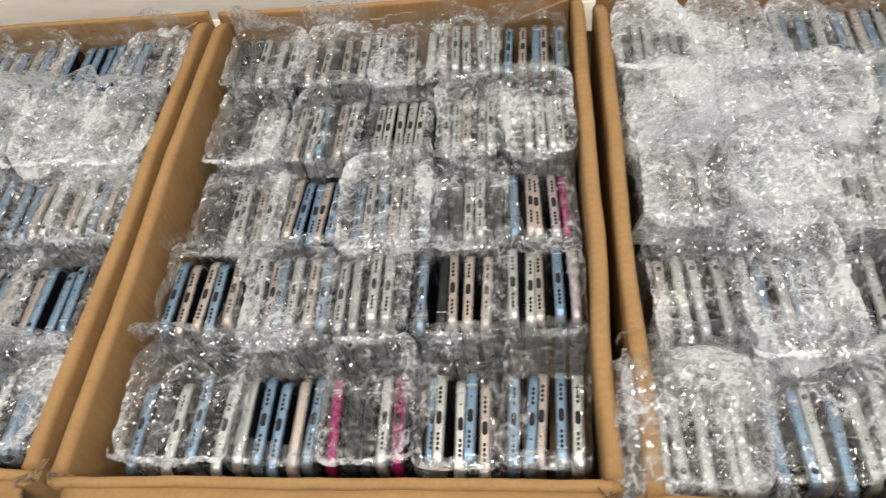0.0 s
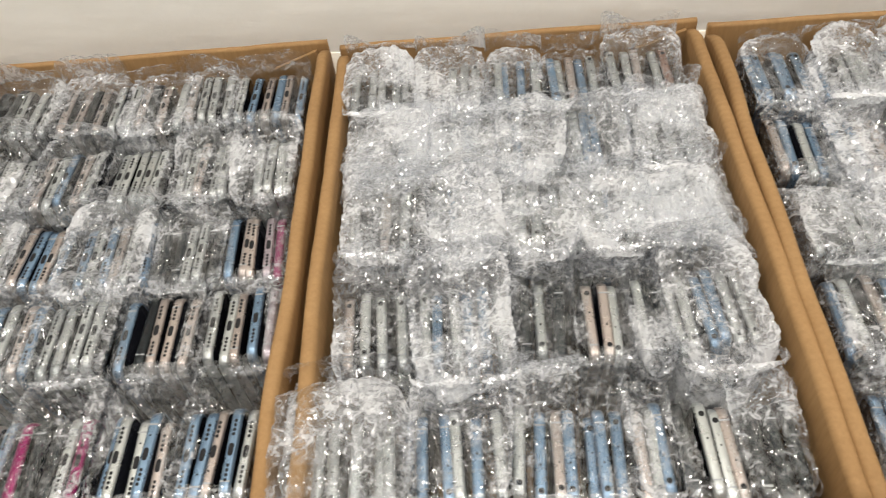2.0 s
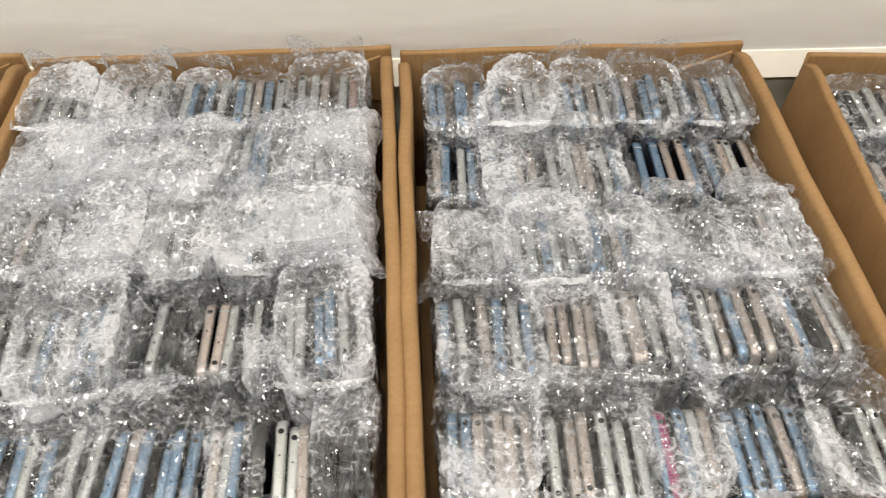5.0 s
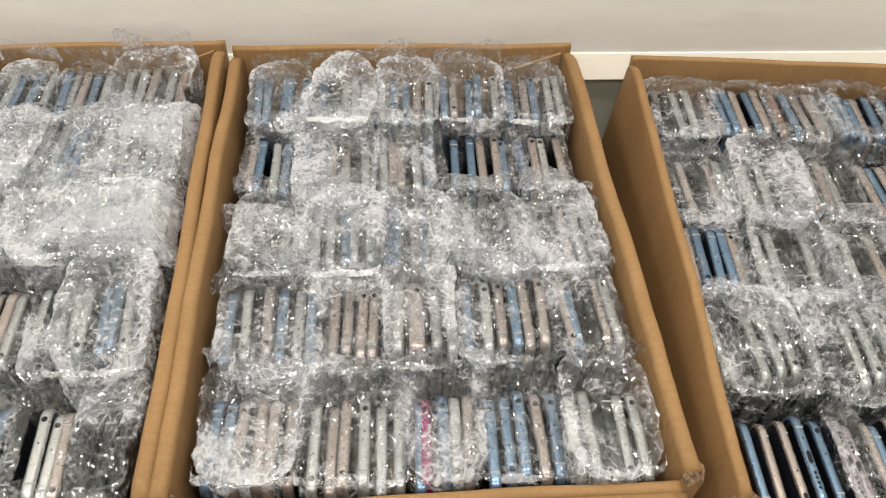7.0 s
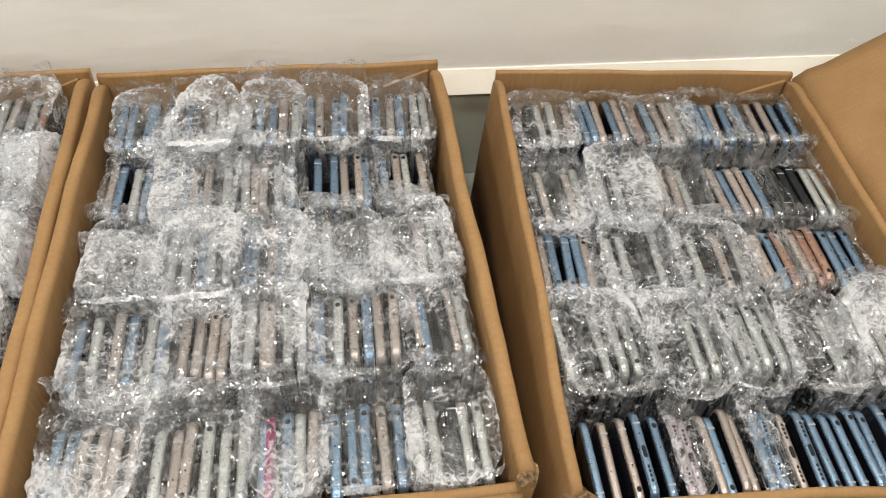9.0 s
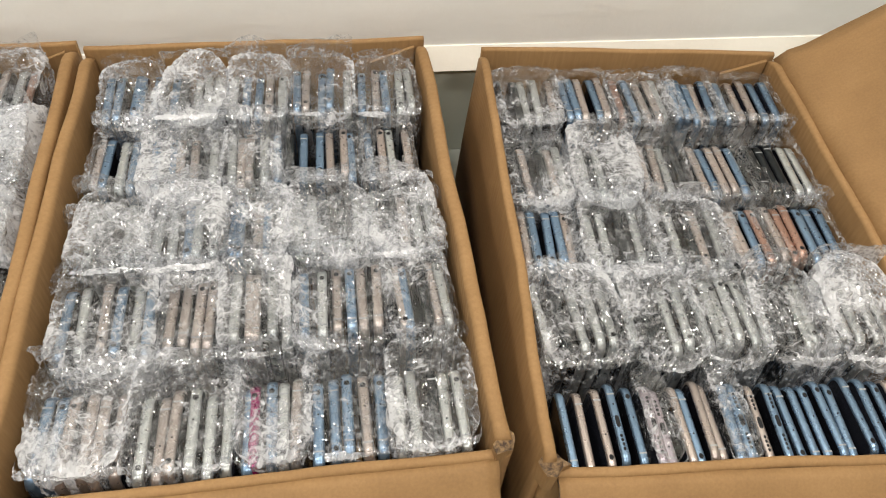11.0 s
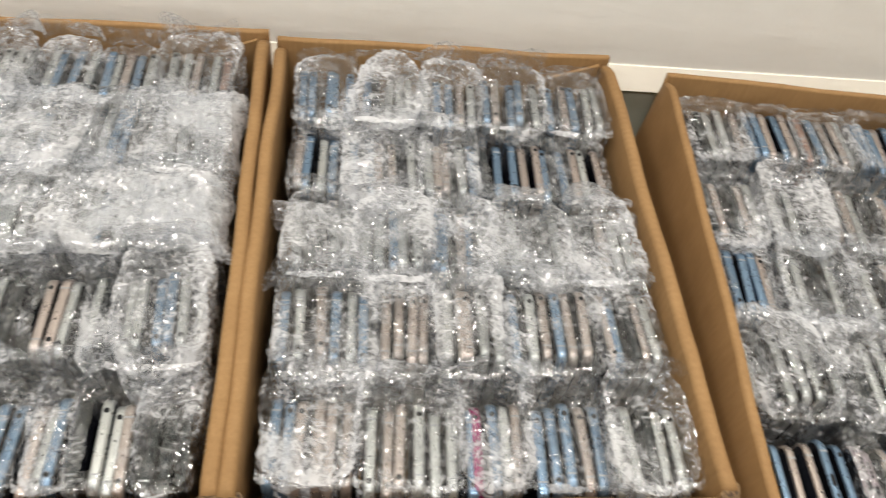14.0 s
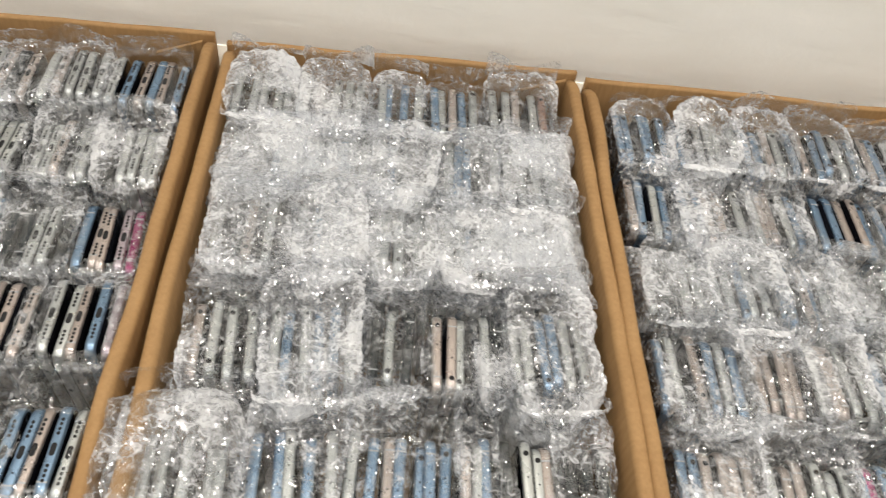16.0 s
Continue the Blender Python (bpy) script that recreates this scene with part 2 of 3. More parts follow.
def sheet(length, depth, thick, seed, sag=0.0, cut=0.0):
    """A flap: x along the hinge, y away from it, edges showing the torn core."""
    bm = bmesh.new()
    nx, ny = 24, 12
    grid = []
    for k in (0, 1):
        rows = []
        for j in range(ny + 1):
            v = j / ny
            row = []
            for i in range(nx + 1):
                x = cut * v + (length - 2 * cut * v) * i / nx
                z = sag * v * v + noise.noise(Vector((x * 8, v * 3, seed))) * 0.0022 * v + (0.0035 * math.exp(-((v - 0.09) / 0.03) ** 2))
                row.append(bm.verts.new((x, depth * v, z - k * thick)))
            rows.append(row)
        grid.append(rows)
    for j in range(ny):
        for i in range(nx):
            t0, b0 = grid[0], grid[1]
            bm.faces.new((t0[j][i], t0[j][i + 1], t0[j + 1][i + 1], t0[j + 1][i]))
            bm.faces.new((b0[j][i], b0[j + 1][i], b0[j + 1][i + 1], b0[j][i + 1]))
    def side(line):
        for (ta, ba), (tb, bb) in zip(line, line[1:]):
            bm.faces.new((ta, ba, bb, tb)).material_index = 1
    side([(grid[0][0][i], grid[1][0][i]) for i in range(nx + 1)])
    side([(grid[0][ny][i], grid[1][ny][i]) for i in range(nx + 1)])
    side([(grid[0][j][0], grid[1][j][0]) for j in range(ny + 1)])
    side([(grid[0][j][nx], grid[1][j][nx]) for j in range(ny + 1)])
    bmesh.ops.recalc_face_normals(bm, faces=bm.faces)
    return mesh_of("flap", bm, [KRAFT, TORN])


def torn_tab(seed):
    """A crumpled, torn scrap of cardboard at a box corner."""
    bm = bmesh.new()
    rng = random.Random(seed)
    n = 9
    pts = [(math.cos(6.283 * i / n) * (0.010 + rng.uniform(-0.003, 0.004)), math.sin(6.283 * i / n) * (0.007 + rng.uniform(-0.002, 0.003))) for i in range(n)]
    top = [bm.verts.new((x, y, 0.006 + rng.uniform(-0.003, 0.003))) for x, y in pts]
    bot = [bm.verts.new((x * 0.9, y * 0.9, -0.02)) for x, y in pts]
    bm.faces.new(top).material_index = 1
    for i in range(n):
        bm.faces.new((bot[i], bot[(i + 1) % n], top[(i + 1) % n], top[i]))
    bm.faces.new(bot[::-1])
    return mesh_of("torn_tab", bm, [KRAFT, TORN], False)


def cardboard_box(x, y, turn, wide, deep, label, seed, front_drop=0.0, flap=False, ts=0.012):
    """Back-left outer corner at x, y; the box runs to +x and -y. Returns its thing."""
    box = new("cardboard_box")
    box.matrix_basis = pose(x, y, 0, 0, 0, turn)
    tagged(box, label, "box", "cardboard boxes in a row")
    tb = 0.007
    part("back_panel", panel(wide - 0.004, RIM, tb, seed, 0.4), box, pose(0.002, -tb / 2, 0))
    part("front_panel", panel(wide - 0.004, RIM - front_drop, 0.008, seed + 1, 0.45), box, pose(0.002, -deep + 0.004, 0))
    side_len = deep - tb - 0.008
    bulge = 0.013 if flap else 0.0
    part("side_panel", panel(side_len, RIM, ts, seed + 2, shoulder=0.009), box, pose(ts / 2 - bulge, -deep + 0.008, 0, math.degrees(bulge / RIM), 0, 90))
    part("side_panel", panel(side_len, RIM, ts, seed + 3, shoulder=0.009), box, pose(wide - ts / 2, -deep + 0.008, 0, 0, 0, 90))
    bm = bmesh.new()
    block(bm, ts, wide - ts, -deep + 0.008, -tb, 0.0005, 0.006)
    part("bottom_panel", mesh_of("bottom_panel", bm, [KRAFT], False), box)
    # folded-out front flap and torn scraps at its ends
    part("front_flap", sheet(wide - 0.02, 0.10, 0.005, seed + 4, -0.012, 0.004), box, pose(wide - 0.01, -deep + 0.001, RIM - front_drop - 0.003, -28, 0, 180))
    for k, px in enumerate((0.006, wide - 0.006)):
        part("torn_corner", torn_tab(seed * 7 + k), box, pose(px, -deep + 0.006, RIM - 0.012, 0, 0, 40 * k), "torn corner showing the corrugated core")
    # inner corner tab glued against the back panel
    bm = bmesh.new()
    block(bm, wide - ts - 0.048, wide - ts - 0.001, -tb - 0.006, -tb - 0.002, RIM - 0.06, RIM - 0.006, 0.0006)
    for v in bm.verts:
        if v.co.z > RIM - 0.03 and v.co.x < wide - ts - 0.02:
            v.co.z -= 0.018
    part("corner_tab", mesh_of("corner_tab", bm, [KRAFT], False), box)
    if flap:
        part("side_flap", sheet(deep - 0.02, 0.20, 0.005, seed + 9, 0.004, 0.006), box, pose(wide - 0.004, -0.012, RIM - 0.004, 0, -38, 0) @ pose(0, 0, 0, 0, 0, -90), "open side flap standing outwards")
    return box


# ---------------------------------------------------------------- phones
P_WIDE, P_HIGH, P_THICK = 0.070, 0.160, 0.0080


def phone_body(colour):
    """A slab standing on its short edge: rounded corners, round metal edge, glass faces. Thickness on x, width on y."""
    bm = bmesh.new()
    rad, seg = 0.0095, 6
    outline = []
    for cx, cz, a0 in ((1, 1, 0), (-1, 1, 90), (-1, -1, 180), (1, -1, 270)):
        for i in range(seg + 1):
            a = math.radians(a0 + 90 * i / seg)
            outline.append((cx * (P_WIDE / 2 - rad) + rad * math.cos(a), cz * (P_HIGH / 2 - rad) + rad * math.sin(a), math.cos(a), math.sin(a)))
    half = P_THICK / 2
    loops = []
    for x, inset in ((-half, 0.0024), (-half * 0.88, 0.0008), (-half * 0.5, 0.0), (half * 0.5, 0.0), (half * 0.88, 0.0008), (half, 0.0024)):
        loops.append([bm.verts.new((x, y - nx * inset, z - nz * inset + P_HIGH / 2)) for y, z, nx, nz in outline])
    n = len(outline)
    for a, b in zip(loops, loops[1:]):
        for i in range(n):
            bm.faces.new((a[i], a[(i + 1) % n], b[(i + 1) % n], b[i]))
    bm.faces.new(loops[0][::-1]).material_index = 1
    bm.faces.new(loops[-1]).material_index = 2
    bmesh.ops.recalc_face_normals(bm, faces=bm.faces)
    return mesh_of("phone", bm, [METAL[colour], SCREEN, BACK])


def slot(length, width, deep=0.0006):
    """A recessed, round-ended slot lying on a phone's top edge, along y."""
    bm = bmesh.new()
    seg, r = 4, width / 2
    ring = []
    for c, a0 in ((1, 0), (-1, 180)):
        for i in range(seg + 1):
            a = math.radians(a0 + 180 * i / seg)
            ring.append((r * math.cos(a), c * (length / 2 - r) + r * math.sin(a)))
    top = [bm.verts.new((x, y, deep * 0.5)) for x, y in ring]
    bot = [bm.verts.new((x, y, -deep)) for x, y in ring]
    bm.faces.new(top)
    for i in range(len(ring)):
        j = (i + 1) % len(ring)
        bm.faces.new((bot[i], bot[j], top[j], top[i]))
    return bm


def holes(count, pitch, length, width):
    bm = bmesh.new()
    for i in range(count):
        b = slot(length, width)
        bmesh.ops.translate(b, verts=b.verts, vec=(0, (i - (count - 1) / 2) * pitch, 0))
        tmp = bpy.data.meshes.new("tmp")
        b.to_mesh(tmp)
        b.free()
        bm.from_mesh(tmp)
        bpy.data.meshes.remove(tmp)
    return bm


BODY = {c: phone_body(c) for c in METAL}
PORT = mesh_of("charging_port", slot(0.0095, 0.0036), [HOLE], False)
GRILLE = mesh_of("speaker_grille", holes(4, 0.0034, 0.0026, 0.0022), [HOLE], False)
JACK = mesh_of("headphone_jack", slot(0.0042, 0.0042), [HOLE], False)
PIN = mesh_of("microphone_hole", slot(0.0014, 0.0014), [HOLE], False)


def seam_mesh():
    bm = bmesh.new()
    block(bm, -P_THICK * 0.42, P_THICK * 0.42, -0.0006, 0.0006, -0.0004, 0.0002)
    return mesh_of("antenna_band", bm, [BAND], False)


SEAM = seam_mesh()


def dot_mesh():
    bm = bmesh.new()
    bmesh.ops.create_cone(bm, cap_ends=True, segments=16, radius1=0.0065, radius2=0.0064, depth=0.0004, matrix=pose(0, 0, 0, 0, 90, 0))
    return mesh_of("sticker", bm, [STICKER], False)


DOT = dot_mesh()


def phone(parent, x, y, z, colour, style, rng, slim=1.0):
    """style 0: port and grille face up; 1: the plain end with jack and microphone faces up; 2: bare edge."""
    flip = 180 if rng.random() < 0.5 else 0
    p = part("phone", BODY[colour], parent, pose(x, y, z, rng.uniform(-1.2, 1.2), rng.uniform(-1.2, 1.2), flip + rng.uniform(-1.5, 1.5)) @ Matrix.Diagonal((slim, 1, 1, 1)), WORDS[colour] + " metal phone on its end")
    top = P_HIGH
    if style == 0:
        part("charging_port", PORT, p, pose(0, 0, top))
        part("speaker_grille", GRILLE, p, pose(0, -0.0165, top))
        if rng.random() < 0.5:
            part("speaker_grille", GRILLE, p, pose(0, 0.0165, top))
        else:
            part("microphone_hole", PIN, p, pose(0, 0.014, top))
    elif style == 1:
        part("headphone_jack", JACK, p, pose(0, 0.0235, top))
        part("microphone_hole", PIN, p, pose(0, 0.006, top))
    if style == 1 and colour == "r":
        part("sticker", DOT, p, pose(P_THICK / 2 + 0.0004, 0.018, P_HIGH - 0.014), "round white paper sticker")
    part("antenna_band", SEAM, p, pose(0, 0.0225 if style == 0 else -0.022, top - 0.0001))
    return p


# ---------------------------------------------------------------- bubble wrap
def wrap_mesh(wide, back, front, high, seed, cover, count, collar=1.0):
    """A crinkled sleeve of bubble film pulled over a bundle, facet by facet, with ragged collars of loose film
    standing at its two ends."""
    rng = random.Random(seed + 5)
    deep = 0.080 + back + front
    off = Vector((seed * 7.13 % 91, seed * 3.7 % 83, seed * 1.9 % 77))
    amp = (0.0010, 0.0015, 0.0024, 0.0034)[cover]
    jag = (0.0004, 0.0005, 0.0006, 0.0007)[cover]
    fold = (0.0018, 0.0026, 0.0030, 0.0032)[cover]
    step, skirt = 0.0021, 15
    nx, ny = round(wide / 0.0014), round(deep / 0.0027)
    pitch = wide / count
    tip = [noise.noise(off + Vector((k * 0.9, 0, 0))) * 0.007 for k in range(2)]
    rad = 0.006
    curl = (0.008, 0.020, 0.024, 0.032)[cover]
    hole = (0.010, 9, 9, 9)[cover]
    bare = []
    verts, ply, faces = [], [], []
    us = list(range(-skirt - 1, nx + skirt + 2))
    vs = list(range(-skirt - 1, ny + skirt + 2))
    for v in vs:
        for u in us:
            ox, oy = max(0, -u, u - nx), max(0, -v, v - ny)
            sx, sy = (-1 if u < 0 else 1), (-1 if v < 0 else 1)
            over = max(ox, oy)
            x, y = min(max(u, 0), nx) * wide / nx - wide / 2, min(max(v, 0), ny) * deep / ny - deep / 2
            # round the shoulder and the corners
            ex, ey = wide / 2 - abs(x), deep / 2 - abs(y)
            near = min(ex, ey)
            z = high - (0.0 if near > rad else 0.35 * (rad - near) ** 2 / rad)
            droop = 0.20 * max(0.0, y - (deep / 2 - back)) + 0.6 * max(0.0, front - deep / 2 - y)
            z -= droop
            if over:
                z = high - droop - 0.35 * rad - over * step * 1.25
                if over > skirt:
                    z = 0.0
            if ex < curl and ey < curl:
                dx, dy = curl - ex, curl - ey
                k = max(dx, dy) / math.hypot(dx, dy)
                x = math.copysign(wide / 2 - curl + dx * k, x)
                y = math.copysign(deep / 2 - curl + dy * k, y)
            q = Vector((x, y, z * 0.8)) + off
            if cover and over <= skirt:
                x += 0.0045 * noise.noise(q * 17 + Vector((31, 0, 0)))
                y += 0.0060 * noise.noise(q * 17 + Vector((0, 47, 0)))
            d = 0.0
            if over <= skirt:
                d = noise.noise(q * 24) * amp * 2.0 + (0.25 - abs(noise.noise(q * 62))) * fold * 1.6 + (0.2 - abs(noise.noise(q * 135 + off))) * fold
            side = 1.0 if over else 0.0
            sag = 0.0 if over else -0.0010 * (1 - math.cos(2 * math.pi * x / pitch + (math.pi if count % 2 == 0 else 0))) * (1.0 if cover < 2 else 0.4)
            tilt = (tip[0] * x / wide + tip[1] * y / deep) * (1 if z > high * 0.5 else 0)
            if ox and ox >= oy:
                x += sx * d
            if oy and oy >= ox:
                y += sy * d
            j = jag * 1.25 * (0.15 + 2.2 * max(0.0, 0.25 + noise.noise(q * 34 + Vector((5, 8, 2))))) if over <= skirt else 0.0
            if not over:
                x += 0.0016 * noise.noise(q * 75)
                y += 0.0016 * noise.noise(q * 75 + Vector((11, 3, 7)))
            verts.append((x + rng.uniform(-1, 1) * j * 0.8, y + rng.uniform(-1, 1) * j * 0.8, z + (d if not over else d * 0.4) + sag + tilt + rng.uniform(-j, j)))
            bare.append(not over and y < deep / 2 - back - 0.012 and near > hole * (1 + noise.noise(q * 26 + Vector((9, 2, 6)))))
            ply.append(min(1.0, max(0.0, 0.06 - (0.18 if y > deep / 2 - back - 0.002 else 0.0) + (0.12 if over else 0.55) * max(side, 1 - near / 0.014 if near < 0.014 else 0) + 1.0 * noise.noise(q * 15))))
    row = len(us)
    for j in range(len(vs) - 1):
        for i in range(row - 1):
            a0, a1, b0, b1 = j * row + i, j * row + i + 1, (j + 1) * row + i, (j + 1) * row + i + 1
            if bare[a0] and bare[b1]:
                continue
            faces += [(a0, a1, b1), (a0, b1, b0)] if rng.random() < 0.5 else [(a0, a1, b0), (a1, b1, b0)]
    # loose film standing at the ends
    for s, tall0 in ((1, 0.013 * collar), (-1, 0.002)):
        base, nc, n = len(verts), 6, nx + 8
        for k in range(nc):
            v = k / (nc - 1)
            for i in range(n):
                f = i / (n - 1)
                ang = (f - 0.5) * math.pi
                x = math.sin(ang) * wide * 0.5
                y = s * (deep / 2 - 0.012 + 0.011 * abs(math.cos(ang)) ** 0.35)
                q = Vector((x, y, v * 0.02)) + off
                tall = tall0 * (0.35 + 0.8 * max(0.0, 0.5 + noise.noise(q * 22 + Vector((3, 1, 4)))))
                d = noise.noise(q * 70) * 0.0025
                verts.append((x + rng.uniform(-1, 1) * jag, y - s * v * v * 0.004 + d + rng.uniform(-1, 1) * jag, high - 0.006 + tall * v * 1.4 + d * 0.5))
                ply.append(min(1.0, max(0.0, 0.3 + 0.9 * noise.noise(q * 22))))
        for k in range(nc - 1):
            for i in range(n - 1):
                a0, a1, b0, b1 = base + k * n + i, base + k * n + i + 1, base + (k + 1) * n + i, base + (k + 1) * n + i + 1
                faces += [(a0, a1, b0), (a1, b1, b0)]
    data = bpy.data.meshes.new("bubble_wrap")
    data.from_pydata(verts, [], faces)
    data.materials.append(FILM[cover])
    at = data.attributes.new("ply", "FLOAT", "POINT")
    at.data.foreach_set("value", ply)
    return data


COVER_WORDS = ("clear", "clear puckered", "milky", "thickly layered milky")


def bundle(m, width, colours, cover, style, seed, high, back, front, collar):
    """Phones on their ends, side by side, wrapped in one sleeve of bubble film; cover None: no film."""
    rng = random.Random(seed)
    ob = new("phone_bundle")
    ob.matrix_basis = m
    pitch = (width - 0.004) / len(colours)
    wrapped = cover is not None
    what = "%d upright phones in %s bubble wrap" % (len(colours), COVER_WORDS[cover]) if wrapped else "%d bare upright phones in a tight row" % len(colours)
    tagged(ob, what, "phone bundle", "wrapped phone bundles" if wrapped else "bare phone rows")
    for i, c in enumerate(colours):
        st = (style if rng.random() < 0.88 else 2) if wrapped else rng.choice((0, 1, 1, 2))
        phone(ob, (i - (len(colours) - 1) / 2) * pitch + rng.uniform(-0.0006, 0.0006), rng.uniform(-0.002, 0.002), 0.001 + rng.uniform(0, 0.005), c, st, rng, 1.0 if wrapped else 0.82)
    if wrapped:
        part("bubble_wrap", wrap_mesh(width + 0.003, back, front, high, seed, cover, len(colours), collar), ob, pose(0, (back - front) / 2, 0))
    return ob


def film_sheet(box_at, x0, x1, y0, y1, z, seed, label, film=3, ragged=0.022):
    """A crumpled layer of bubble film lying over several bundles, with scalloped edges that hang down."""
    rng = random.Random(seed)
    off = Vector((seed * 2.3, seed * 5.1, seed))
    nx, ny = round((x1 - x0) / 0.0014), round((y1 - y0) / 0.0027)
    verts, ply, faces = [], [], []
    for j in range(ny + 1):
        for i in range(nx + 1):
            u, v = i / nx, j / ny
            q = Vector((u * (x1 - x0), v * (y1 - y0), 0)) + off
            x = x0 + (x1 - x0) * u + (2 * u - 1) * ragged * noise.noise(q * 22) * abs(2 * u - 1) ** 4
            y = y0 + (y1 - y0) * v + (2 * v - 1) * ragged * noise.noise(q * 19 + Vector((4, 4, 4))) * abs(2 * v - 1) ** 4
            edge = min(u * (x1 - x0), (1 - u) * (x1 - x0), v * (y1 - y0), (1 - v) * (y1 - y0))
            h = z + 0.006 * noise.noise(q * 14) + 0.0042 * noise.noise(q * 38) + 0.0022 * noise.noise(q * 90)
            h += 0.0022 * (math.cos(2 * math.pi * (u * (x1 - x0)) / 0.066 + 2.6) + math.cos(2 * math.pi * (v * (y1 - y0)) / 0.089 + 1.0))
            crease = abs(noise.noise(q * 11 + Vector((7, 3, 1))))
            h -= 0.004 * max(0.0, 1 - crease / 0.06)
            if edge < 0.016:
                h -= (0.022 + 0.01 * noise.noise(q * 25)) * (1 - edge / 0.016) ** 2
            j1 = 0.0007 * (0.15 + 2.2 * max(0.0, 0.25 + noise.noise(q * 34 + Vector((5, 8, 2)))))
            h += (0.22 - abs(noise.noise(q * 62))) * 0.0045 + (0.2 - abs(noise.noise(q * 135 + off))) * 0.0028
            verts.append((x + rng.uniform(-j1, j1), y + rng.uniform(-j1, j1), h + rng.uniform(-j1, j1) * 0.95))
            ply.append(min(1.0, max(0.0, 0.40 + 1.25 * noise.noise(q * 13) + 0.6 * noise.noise(q * 42))))
    row = nx + 1
    for j in range(ny):
        for i in range(nx):
            a0, a1, b0, b1 = j * row + i, j * row + i + 1, (j + 1) * row + i, (j + 1) * row + i + 1
            faces += [(a0, a1, b1), (a0, b1, b0)] if rng.random() < 0.5 else [(a0, a1, b0), (a1, b1, b0)]
    data = bpy.data.meshes.new("bubble_wrap_sheet")
    data.from_pydata(verts, [], faces)
    data.materials.append(FILM[film])
    at = data.attributes.new("ply", "FLOAT", "POINT")
    at.data.foreach_set("value", ply)
    ob = new("bubble_wrap_sheet", data)
    ob.matrix_basis = box_at
    return tagged(ob, label, "bubble wrap")


def fill(box_at, rows, seed, collar):
    """rows: centre y in the box, lift of the row, which end is up, bundles as (x from, x to, colours, film)."""
    for r, (yc, lift, style, groups) in enumerate(rows):
        rng = random.Random(seed * 31 + r)
        slack = max(0.002, rows[r - 1][0] - yc - 0.077) if r else 0.004
        for x0, x1, colours, cover in groups:
            bare = cover is None
            m = box_at @ pose((x0 + x1) / 2, yc + rng.uniform(-0.002, 0.002), 0.006 + lift, 0, 0, 0 if bare else rng.uniform(-2.5, 2.5))
            high = 0.170 + rng.uniform(-0.003, 0.004) + (0.004 * cover if not bare and cover > 1 else 0)
            bundle(m, x1 - x0, colours, cover, style, seed * 1000 + r * 10 + int(x0 * 1000), high, slack, (0, 0, 0, 0.004, -0.005)[r] + (0.006 * (cover or 0) if r < 4 else 0), collar if r == 0 else 1.3)


def even(covers, text, start=0.016, stop=0.350):
    """Bundles of the same width side by side."""
    names = text.split()
    w = (stop - start) / len(names)
    return [(start + i * w, start + (i + 1) * w - 0.001, c, int(k)) for i, (c, k) in enumerate(zip(names, covers))]


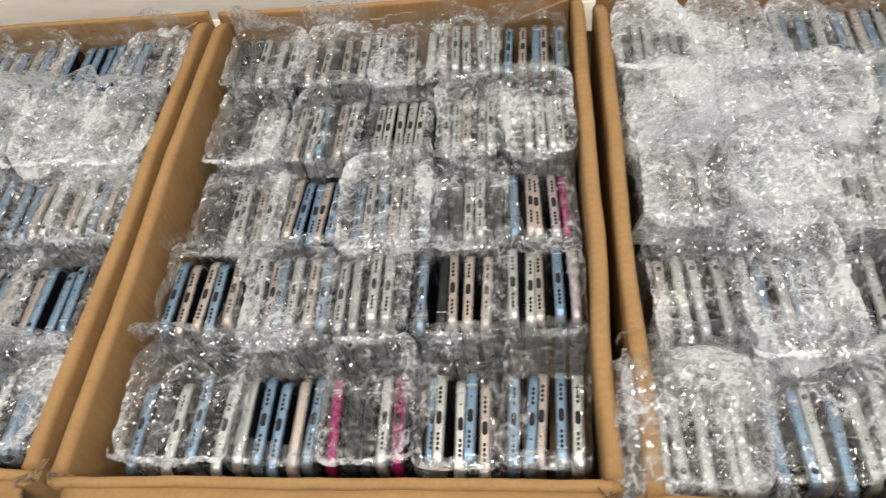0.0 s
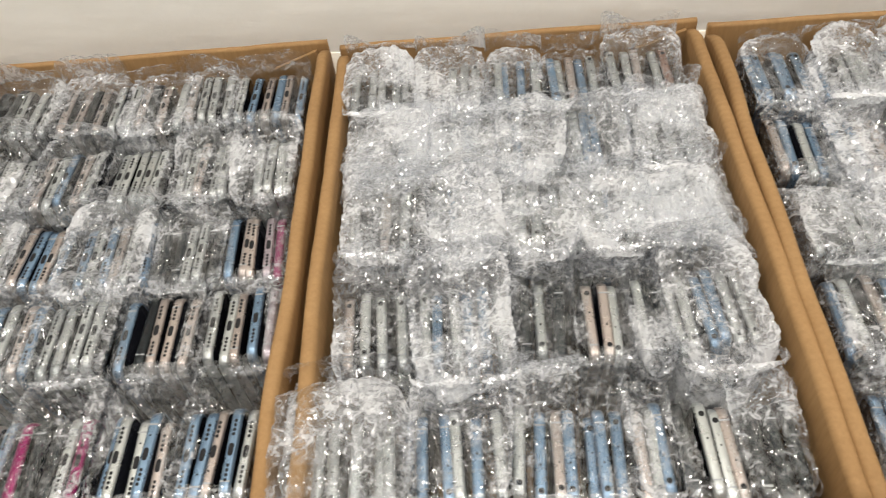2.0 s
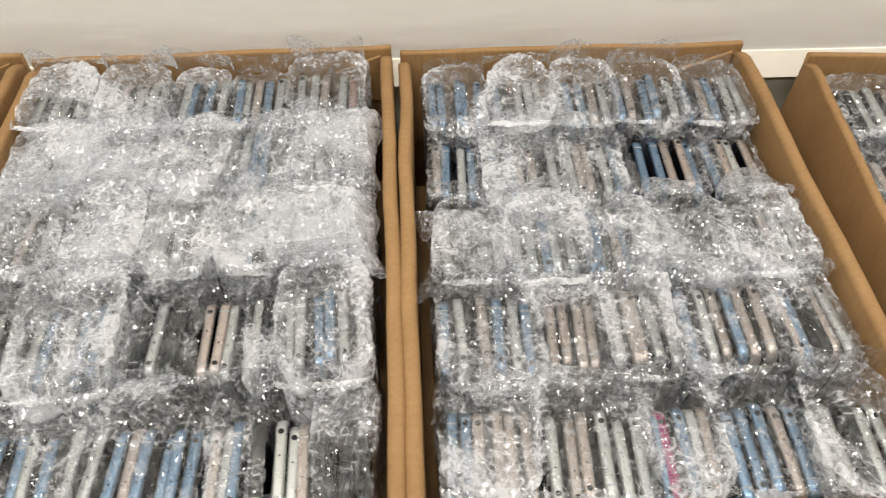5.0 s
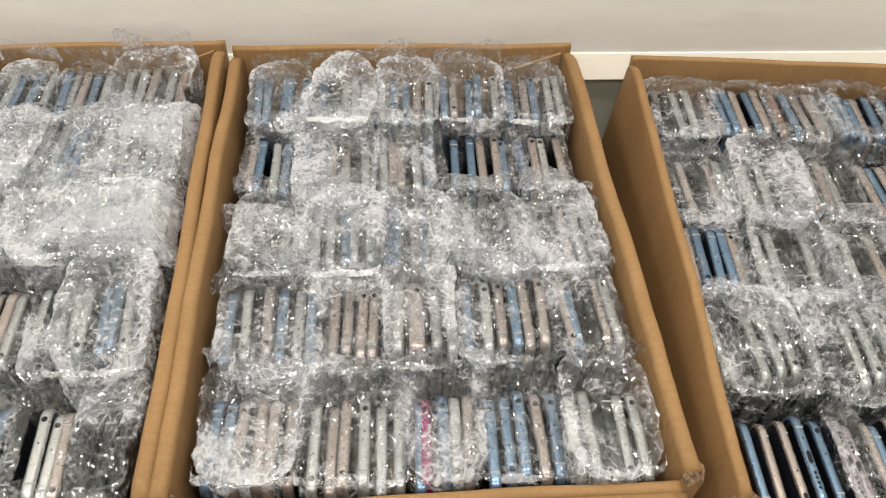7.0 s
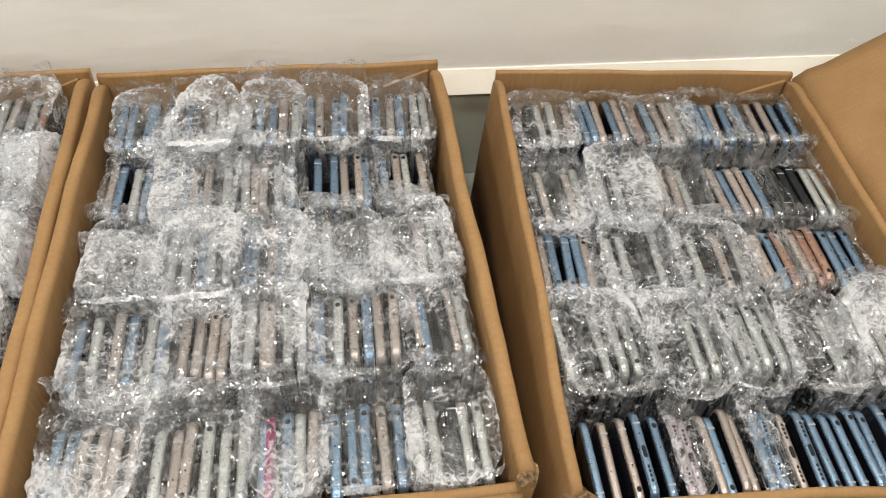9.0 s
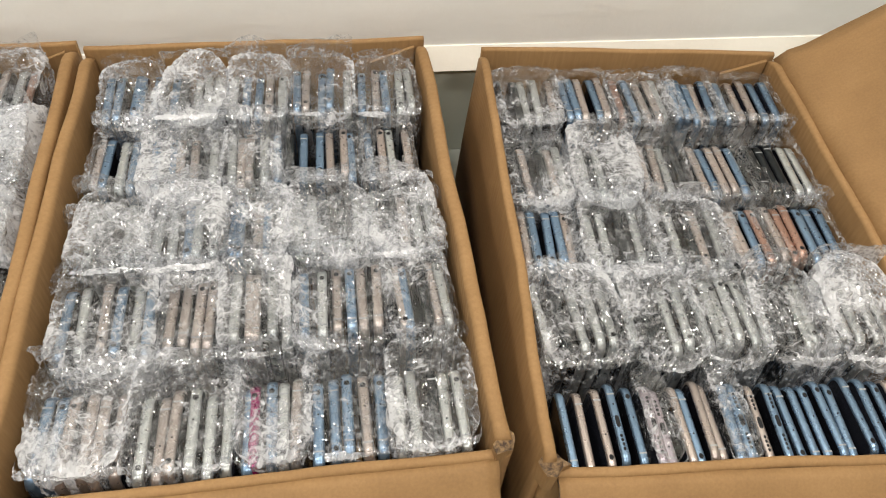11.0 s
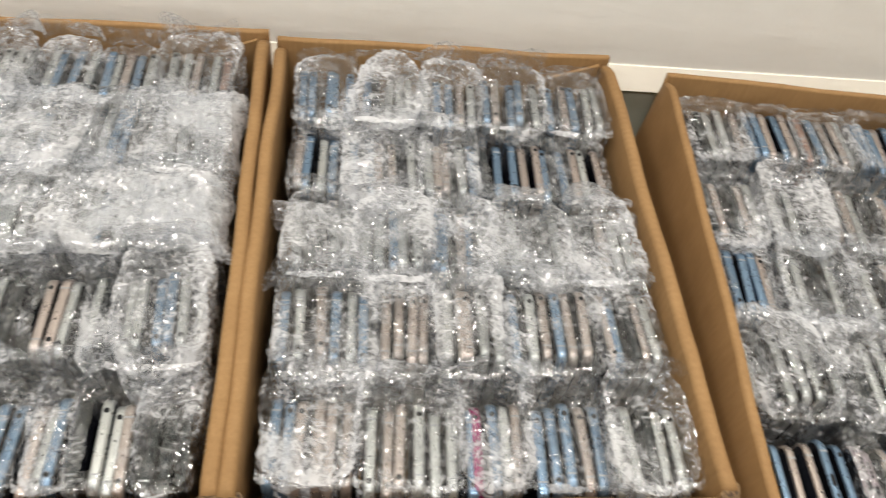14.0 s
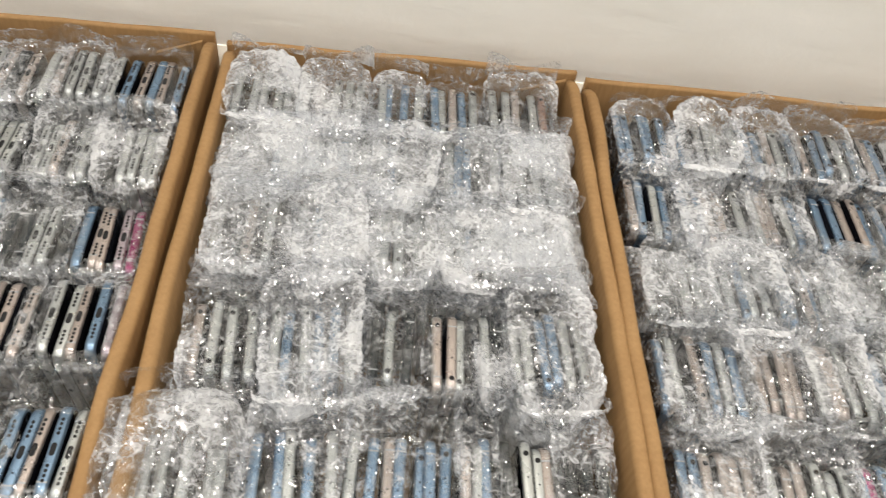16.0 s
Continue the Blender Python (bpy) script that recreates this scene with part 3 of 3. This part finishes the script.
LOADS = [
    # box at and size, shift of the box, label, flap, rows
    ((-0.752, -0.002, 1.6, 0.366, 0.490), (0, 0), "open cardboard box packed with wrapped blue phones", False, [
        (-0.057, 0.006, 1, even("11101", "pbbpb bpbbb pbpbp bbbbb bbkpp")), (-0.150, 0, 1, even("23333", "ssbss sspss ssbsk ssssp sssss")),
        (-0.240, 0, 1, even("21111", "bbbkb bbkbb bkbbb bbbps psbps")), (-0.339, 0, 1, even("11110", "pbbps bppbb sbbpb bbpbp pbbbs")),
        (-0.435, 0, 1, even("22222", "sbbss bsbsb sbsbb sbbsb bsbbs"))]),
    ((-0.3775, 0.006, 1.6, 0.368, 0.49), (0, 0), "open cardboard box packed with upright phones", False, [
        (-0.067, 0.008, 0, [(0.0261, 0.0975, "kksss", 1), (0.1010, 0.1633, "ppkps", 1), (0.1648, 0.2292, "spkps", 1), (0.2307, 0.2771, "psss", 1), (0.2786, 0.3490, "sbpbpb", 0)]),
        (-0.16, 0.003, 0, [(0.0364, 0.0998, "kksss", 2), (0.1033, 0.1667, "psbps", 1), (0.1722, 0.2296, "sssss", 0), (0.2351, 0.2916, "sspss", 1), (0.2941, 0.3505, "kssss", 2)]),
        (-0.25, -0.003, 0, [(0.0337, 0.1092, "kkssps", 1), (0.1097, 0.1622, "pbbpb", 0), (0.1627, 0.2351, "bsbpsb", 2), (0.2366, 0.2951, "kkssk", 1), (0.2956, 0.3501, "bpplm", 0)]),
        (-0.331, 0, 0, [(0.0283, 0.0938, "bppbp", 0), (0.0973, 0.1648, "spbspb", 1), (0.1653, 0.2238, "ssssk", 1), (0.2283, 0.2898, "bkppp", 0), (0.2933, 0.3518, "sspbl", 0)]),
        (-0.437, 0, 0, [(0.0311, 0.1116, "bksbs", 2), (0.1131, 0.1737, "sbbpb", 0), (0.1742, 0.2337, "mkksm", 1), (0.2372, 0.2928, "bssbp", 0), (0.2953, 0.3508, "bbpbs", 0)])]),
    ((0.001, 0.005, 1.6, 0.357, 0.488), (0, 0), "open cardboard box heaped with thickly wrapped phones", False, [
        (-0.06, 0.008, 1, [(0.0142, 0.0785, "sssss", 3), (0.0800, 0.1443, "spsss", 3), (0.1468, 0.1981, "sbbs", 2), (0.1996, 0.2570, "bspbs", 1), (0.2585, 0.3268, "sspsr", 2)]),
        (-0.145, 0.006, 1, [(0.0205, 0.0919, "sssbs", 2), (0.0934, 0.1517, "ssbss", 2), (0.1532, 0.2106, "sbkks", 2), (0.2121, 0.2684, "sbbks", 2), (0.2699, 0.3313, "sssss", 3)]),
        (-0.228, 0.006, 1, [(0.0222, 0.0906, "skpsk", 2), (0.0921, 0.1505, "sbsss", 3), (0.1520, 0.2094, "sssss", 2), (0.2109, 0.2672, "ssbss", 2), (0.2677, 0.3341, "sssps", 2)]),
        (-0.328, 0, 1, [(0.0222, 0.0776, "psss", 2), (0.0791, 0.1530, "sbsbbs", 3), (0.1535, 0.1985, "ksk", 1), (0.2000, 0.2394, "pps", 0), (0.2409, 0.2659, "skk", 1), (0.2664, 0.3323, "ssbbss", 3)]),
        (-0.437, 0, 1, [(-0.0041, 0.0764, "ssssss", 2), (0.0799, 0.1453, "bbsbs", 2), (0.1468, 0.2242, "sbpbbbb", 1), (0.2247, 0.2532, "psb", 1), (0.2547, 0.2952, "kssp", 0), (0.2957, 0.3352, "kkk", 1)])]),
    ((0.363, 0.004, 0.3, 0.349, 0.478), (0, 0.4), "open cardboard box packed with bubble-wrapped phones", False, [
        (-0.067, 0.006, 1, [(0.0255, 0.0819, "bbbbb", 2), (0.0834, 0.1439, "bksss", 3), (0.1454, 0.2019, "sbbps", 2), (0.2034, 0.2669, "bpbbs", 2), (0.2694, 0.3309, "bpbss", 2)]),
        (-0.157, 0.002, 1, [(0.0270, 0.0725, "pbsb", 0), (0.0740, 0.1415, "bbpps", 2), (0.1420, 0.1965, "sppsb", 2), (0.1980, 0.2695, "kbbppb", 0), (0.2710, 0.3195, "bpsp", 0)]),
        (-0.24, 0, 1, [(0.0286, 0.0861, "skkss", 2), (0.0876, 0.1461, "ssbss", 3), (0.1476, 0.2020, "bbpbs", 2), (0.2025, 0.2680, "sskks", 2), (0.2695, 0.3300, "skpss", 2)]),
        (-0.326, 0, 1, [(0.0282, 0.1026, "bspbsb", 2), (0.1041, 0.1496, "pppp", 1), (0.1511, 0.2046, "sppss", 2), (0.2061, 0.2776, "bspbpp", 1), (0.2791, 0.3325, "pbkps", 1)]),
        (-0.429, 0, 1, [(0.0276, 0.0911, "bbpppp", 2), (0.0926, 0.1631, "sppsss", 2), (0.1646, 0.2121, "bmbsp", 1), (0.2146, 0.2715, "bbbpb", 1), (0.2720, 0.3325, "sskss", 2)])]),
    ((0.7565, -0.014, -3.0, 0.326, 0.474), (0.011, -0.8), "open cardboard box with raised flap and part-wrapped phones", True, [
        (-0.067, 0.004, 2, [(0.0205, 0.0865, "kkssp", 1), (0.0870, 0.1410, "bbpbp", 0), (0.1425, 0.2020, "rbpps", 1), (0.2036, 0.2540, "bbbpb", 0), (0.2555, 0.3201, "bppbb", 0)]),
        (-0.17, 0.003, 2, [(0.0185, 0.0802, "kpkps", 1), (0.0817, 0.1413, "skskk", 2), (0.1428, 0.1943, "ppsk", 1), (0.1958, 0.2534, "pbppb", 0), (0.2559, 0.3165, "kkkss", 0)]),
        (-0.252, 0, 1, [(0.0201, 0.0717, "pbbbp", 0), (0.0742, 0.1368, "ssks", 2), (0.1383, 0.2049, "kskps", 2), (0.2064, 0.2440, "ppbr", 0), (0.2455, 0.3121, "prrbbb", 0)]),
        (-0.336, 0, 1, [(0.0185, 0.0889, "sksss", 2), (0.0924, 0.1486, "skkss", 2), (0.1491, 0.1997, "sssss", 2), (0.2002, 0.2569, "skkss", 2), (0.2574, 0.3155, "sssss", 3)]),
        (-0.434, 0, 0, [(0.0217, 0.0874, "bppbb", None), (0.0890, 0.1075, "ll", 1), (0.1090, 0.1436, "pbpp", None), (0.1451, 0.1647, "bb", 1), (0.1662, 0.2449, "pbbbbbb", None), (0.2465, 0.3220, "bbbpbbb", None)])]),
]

room()
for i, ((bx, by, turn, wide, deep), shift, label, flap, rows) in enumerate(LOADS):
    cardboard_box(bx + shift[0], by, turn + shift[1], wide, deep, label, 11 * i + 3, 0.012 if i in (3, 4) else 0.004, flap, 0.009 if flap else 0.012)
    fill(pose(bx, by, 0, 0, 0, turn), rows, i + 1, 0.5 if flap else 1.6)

film_sheet(pose(0.001, 0.005, 0, 0, 0, 1.6), 0.016, 0.341, -0.280, -0.085, 0.187, 3, "crumpled sheet of milky bubble wrap over phone bundles")
film_sheet(pose(0.363, 0.004, 0, 0, 0, 0.3), 0.016, 0.335, -0.288, -0.204, 0.181, 8, "crumpled strip of clear bubble wrap over phone bundles", 1)
film_sheet(pose(-0.752, -0.002, 0, 0, 0, 1.6), 0.016, 0.350, -0.205, -0.098, 0.187, 12, "crumpled strip of milky bubble wrap over phone bundles", 2)
film_sheet(pose(0.001, 0.005, 0, 0, 0, 1.6), -0.022, 0.078, -0.482, -0.390, 0.199, 21, "bulging lump of bubble wrap over the box rim", 2, 0.02)
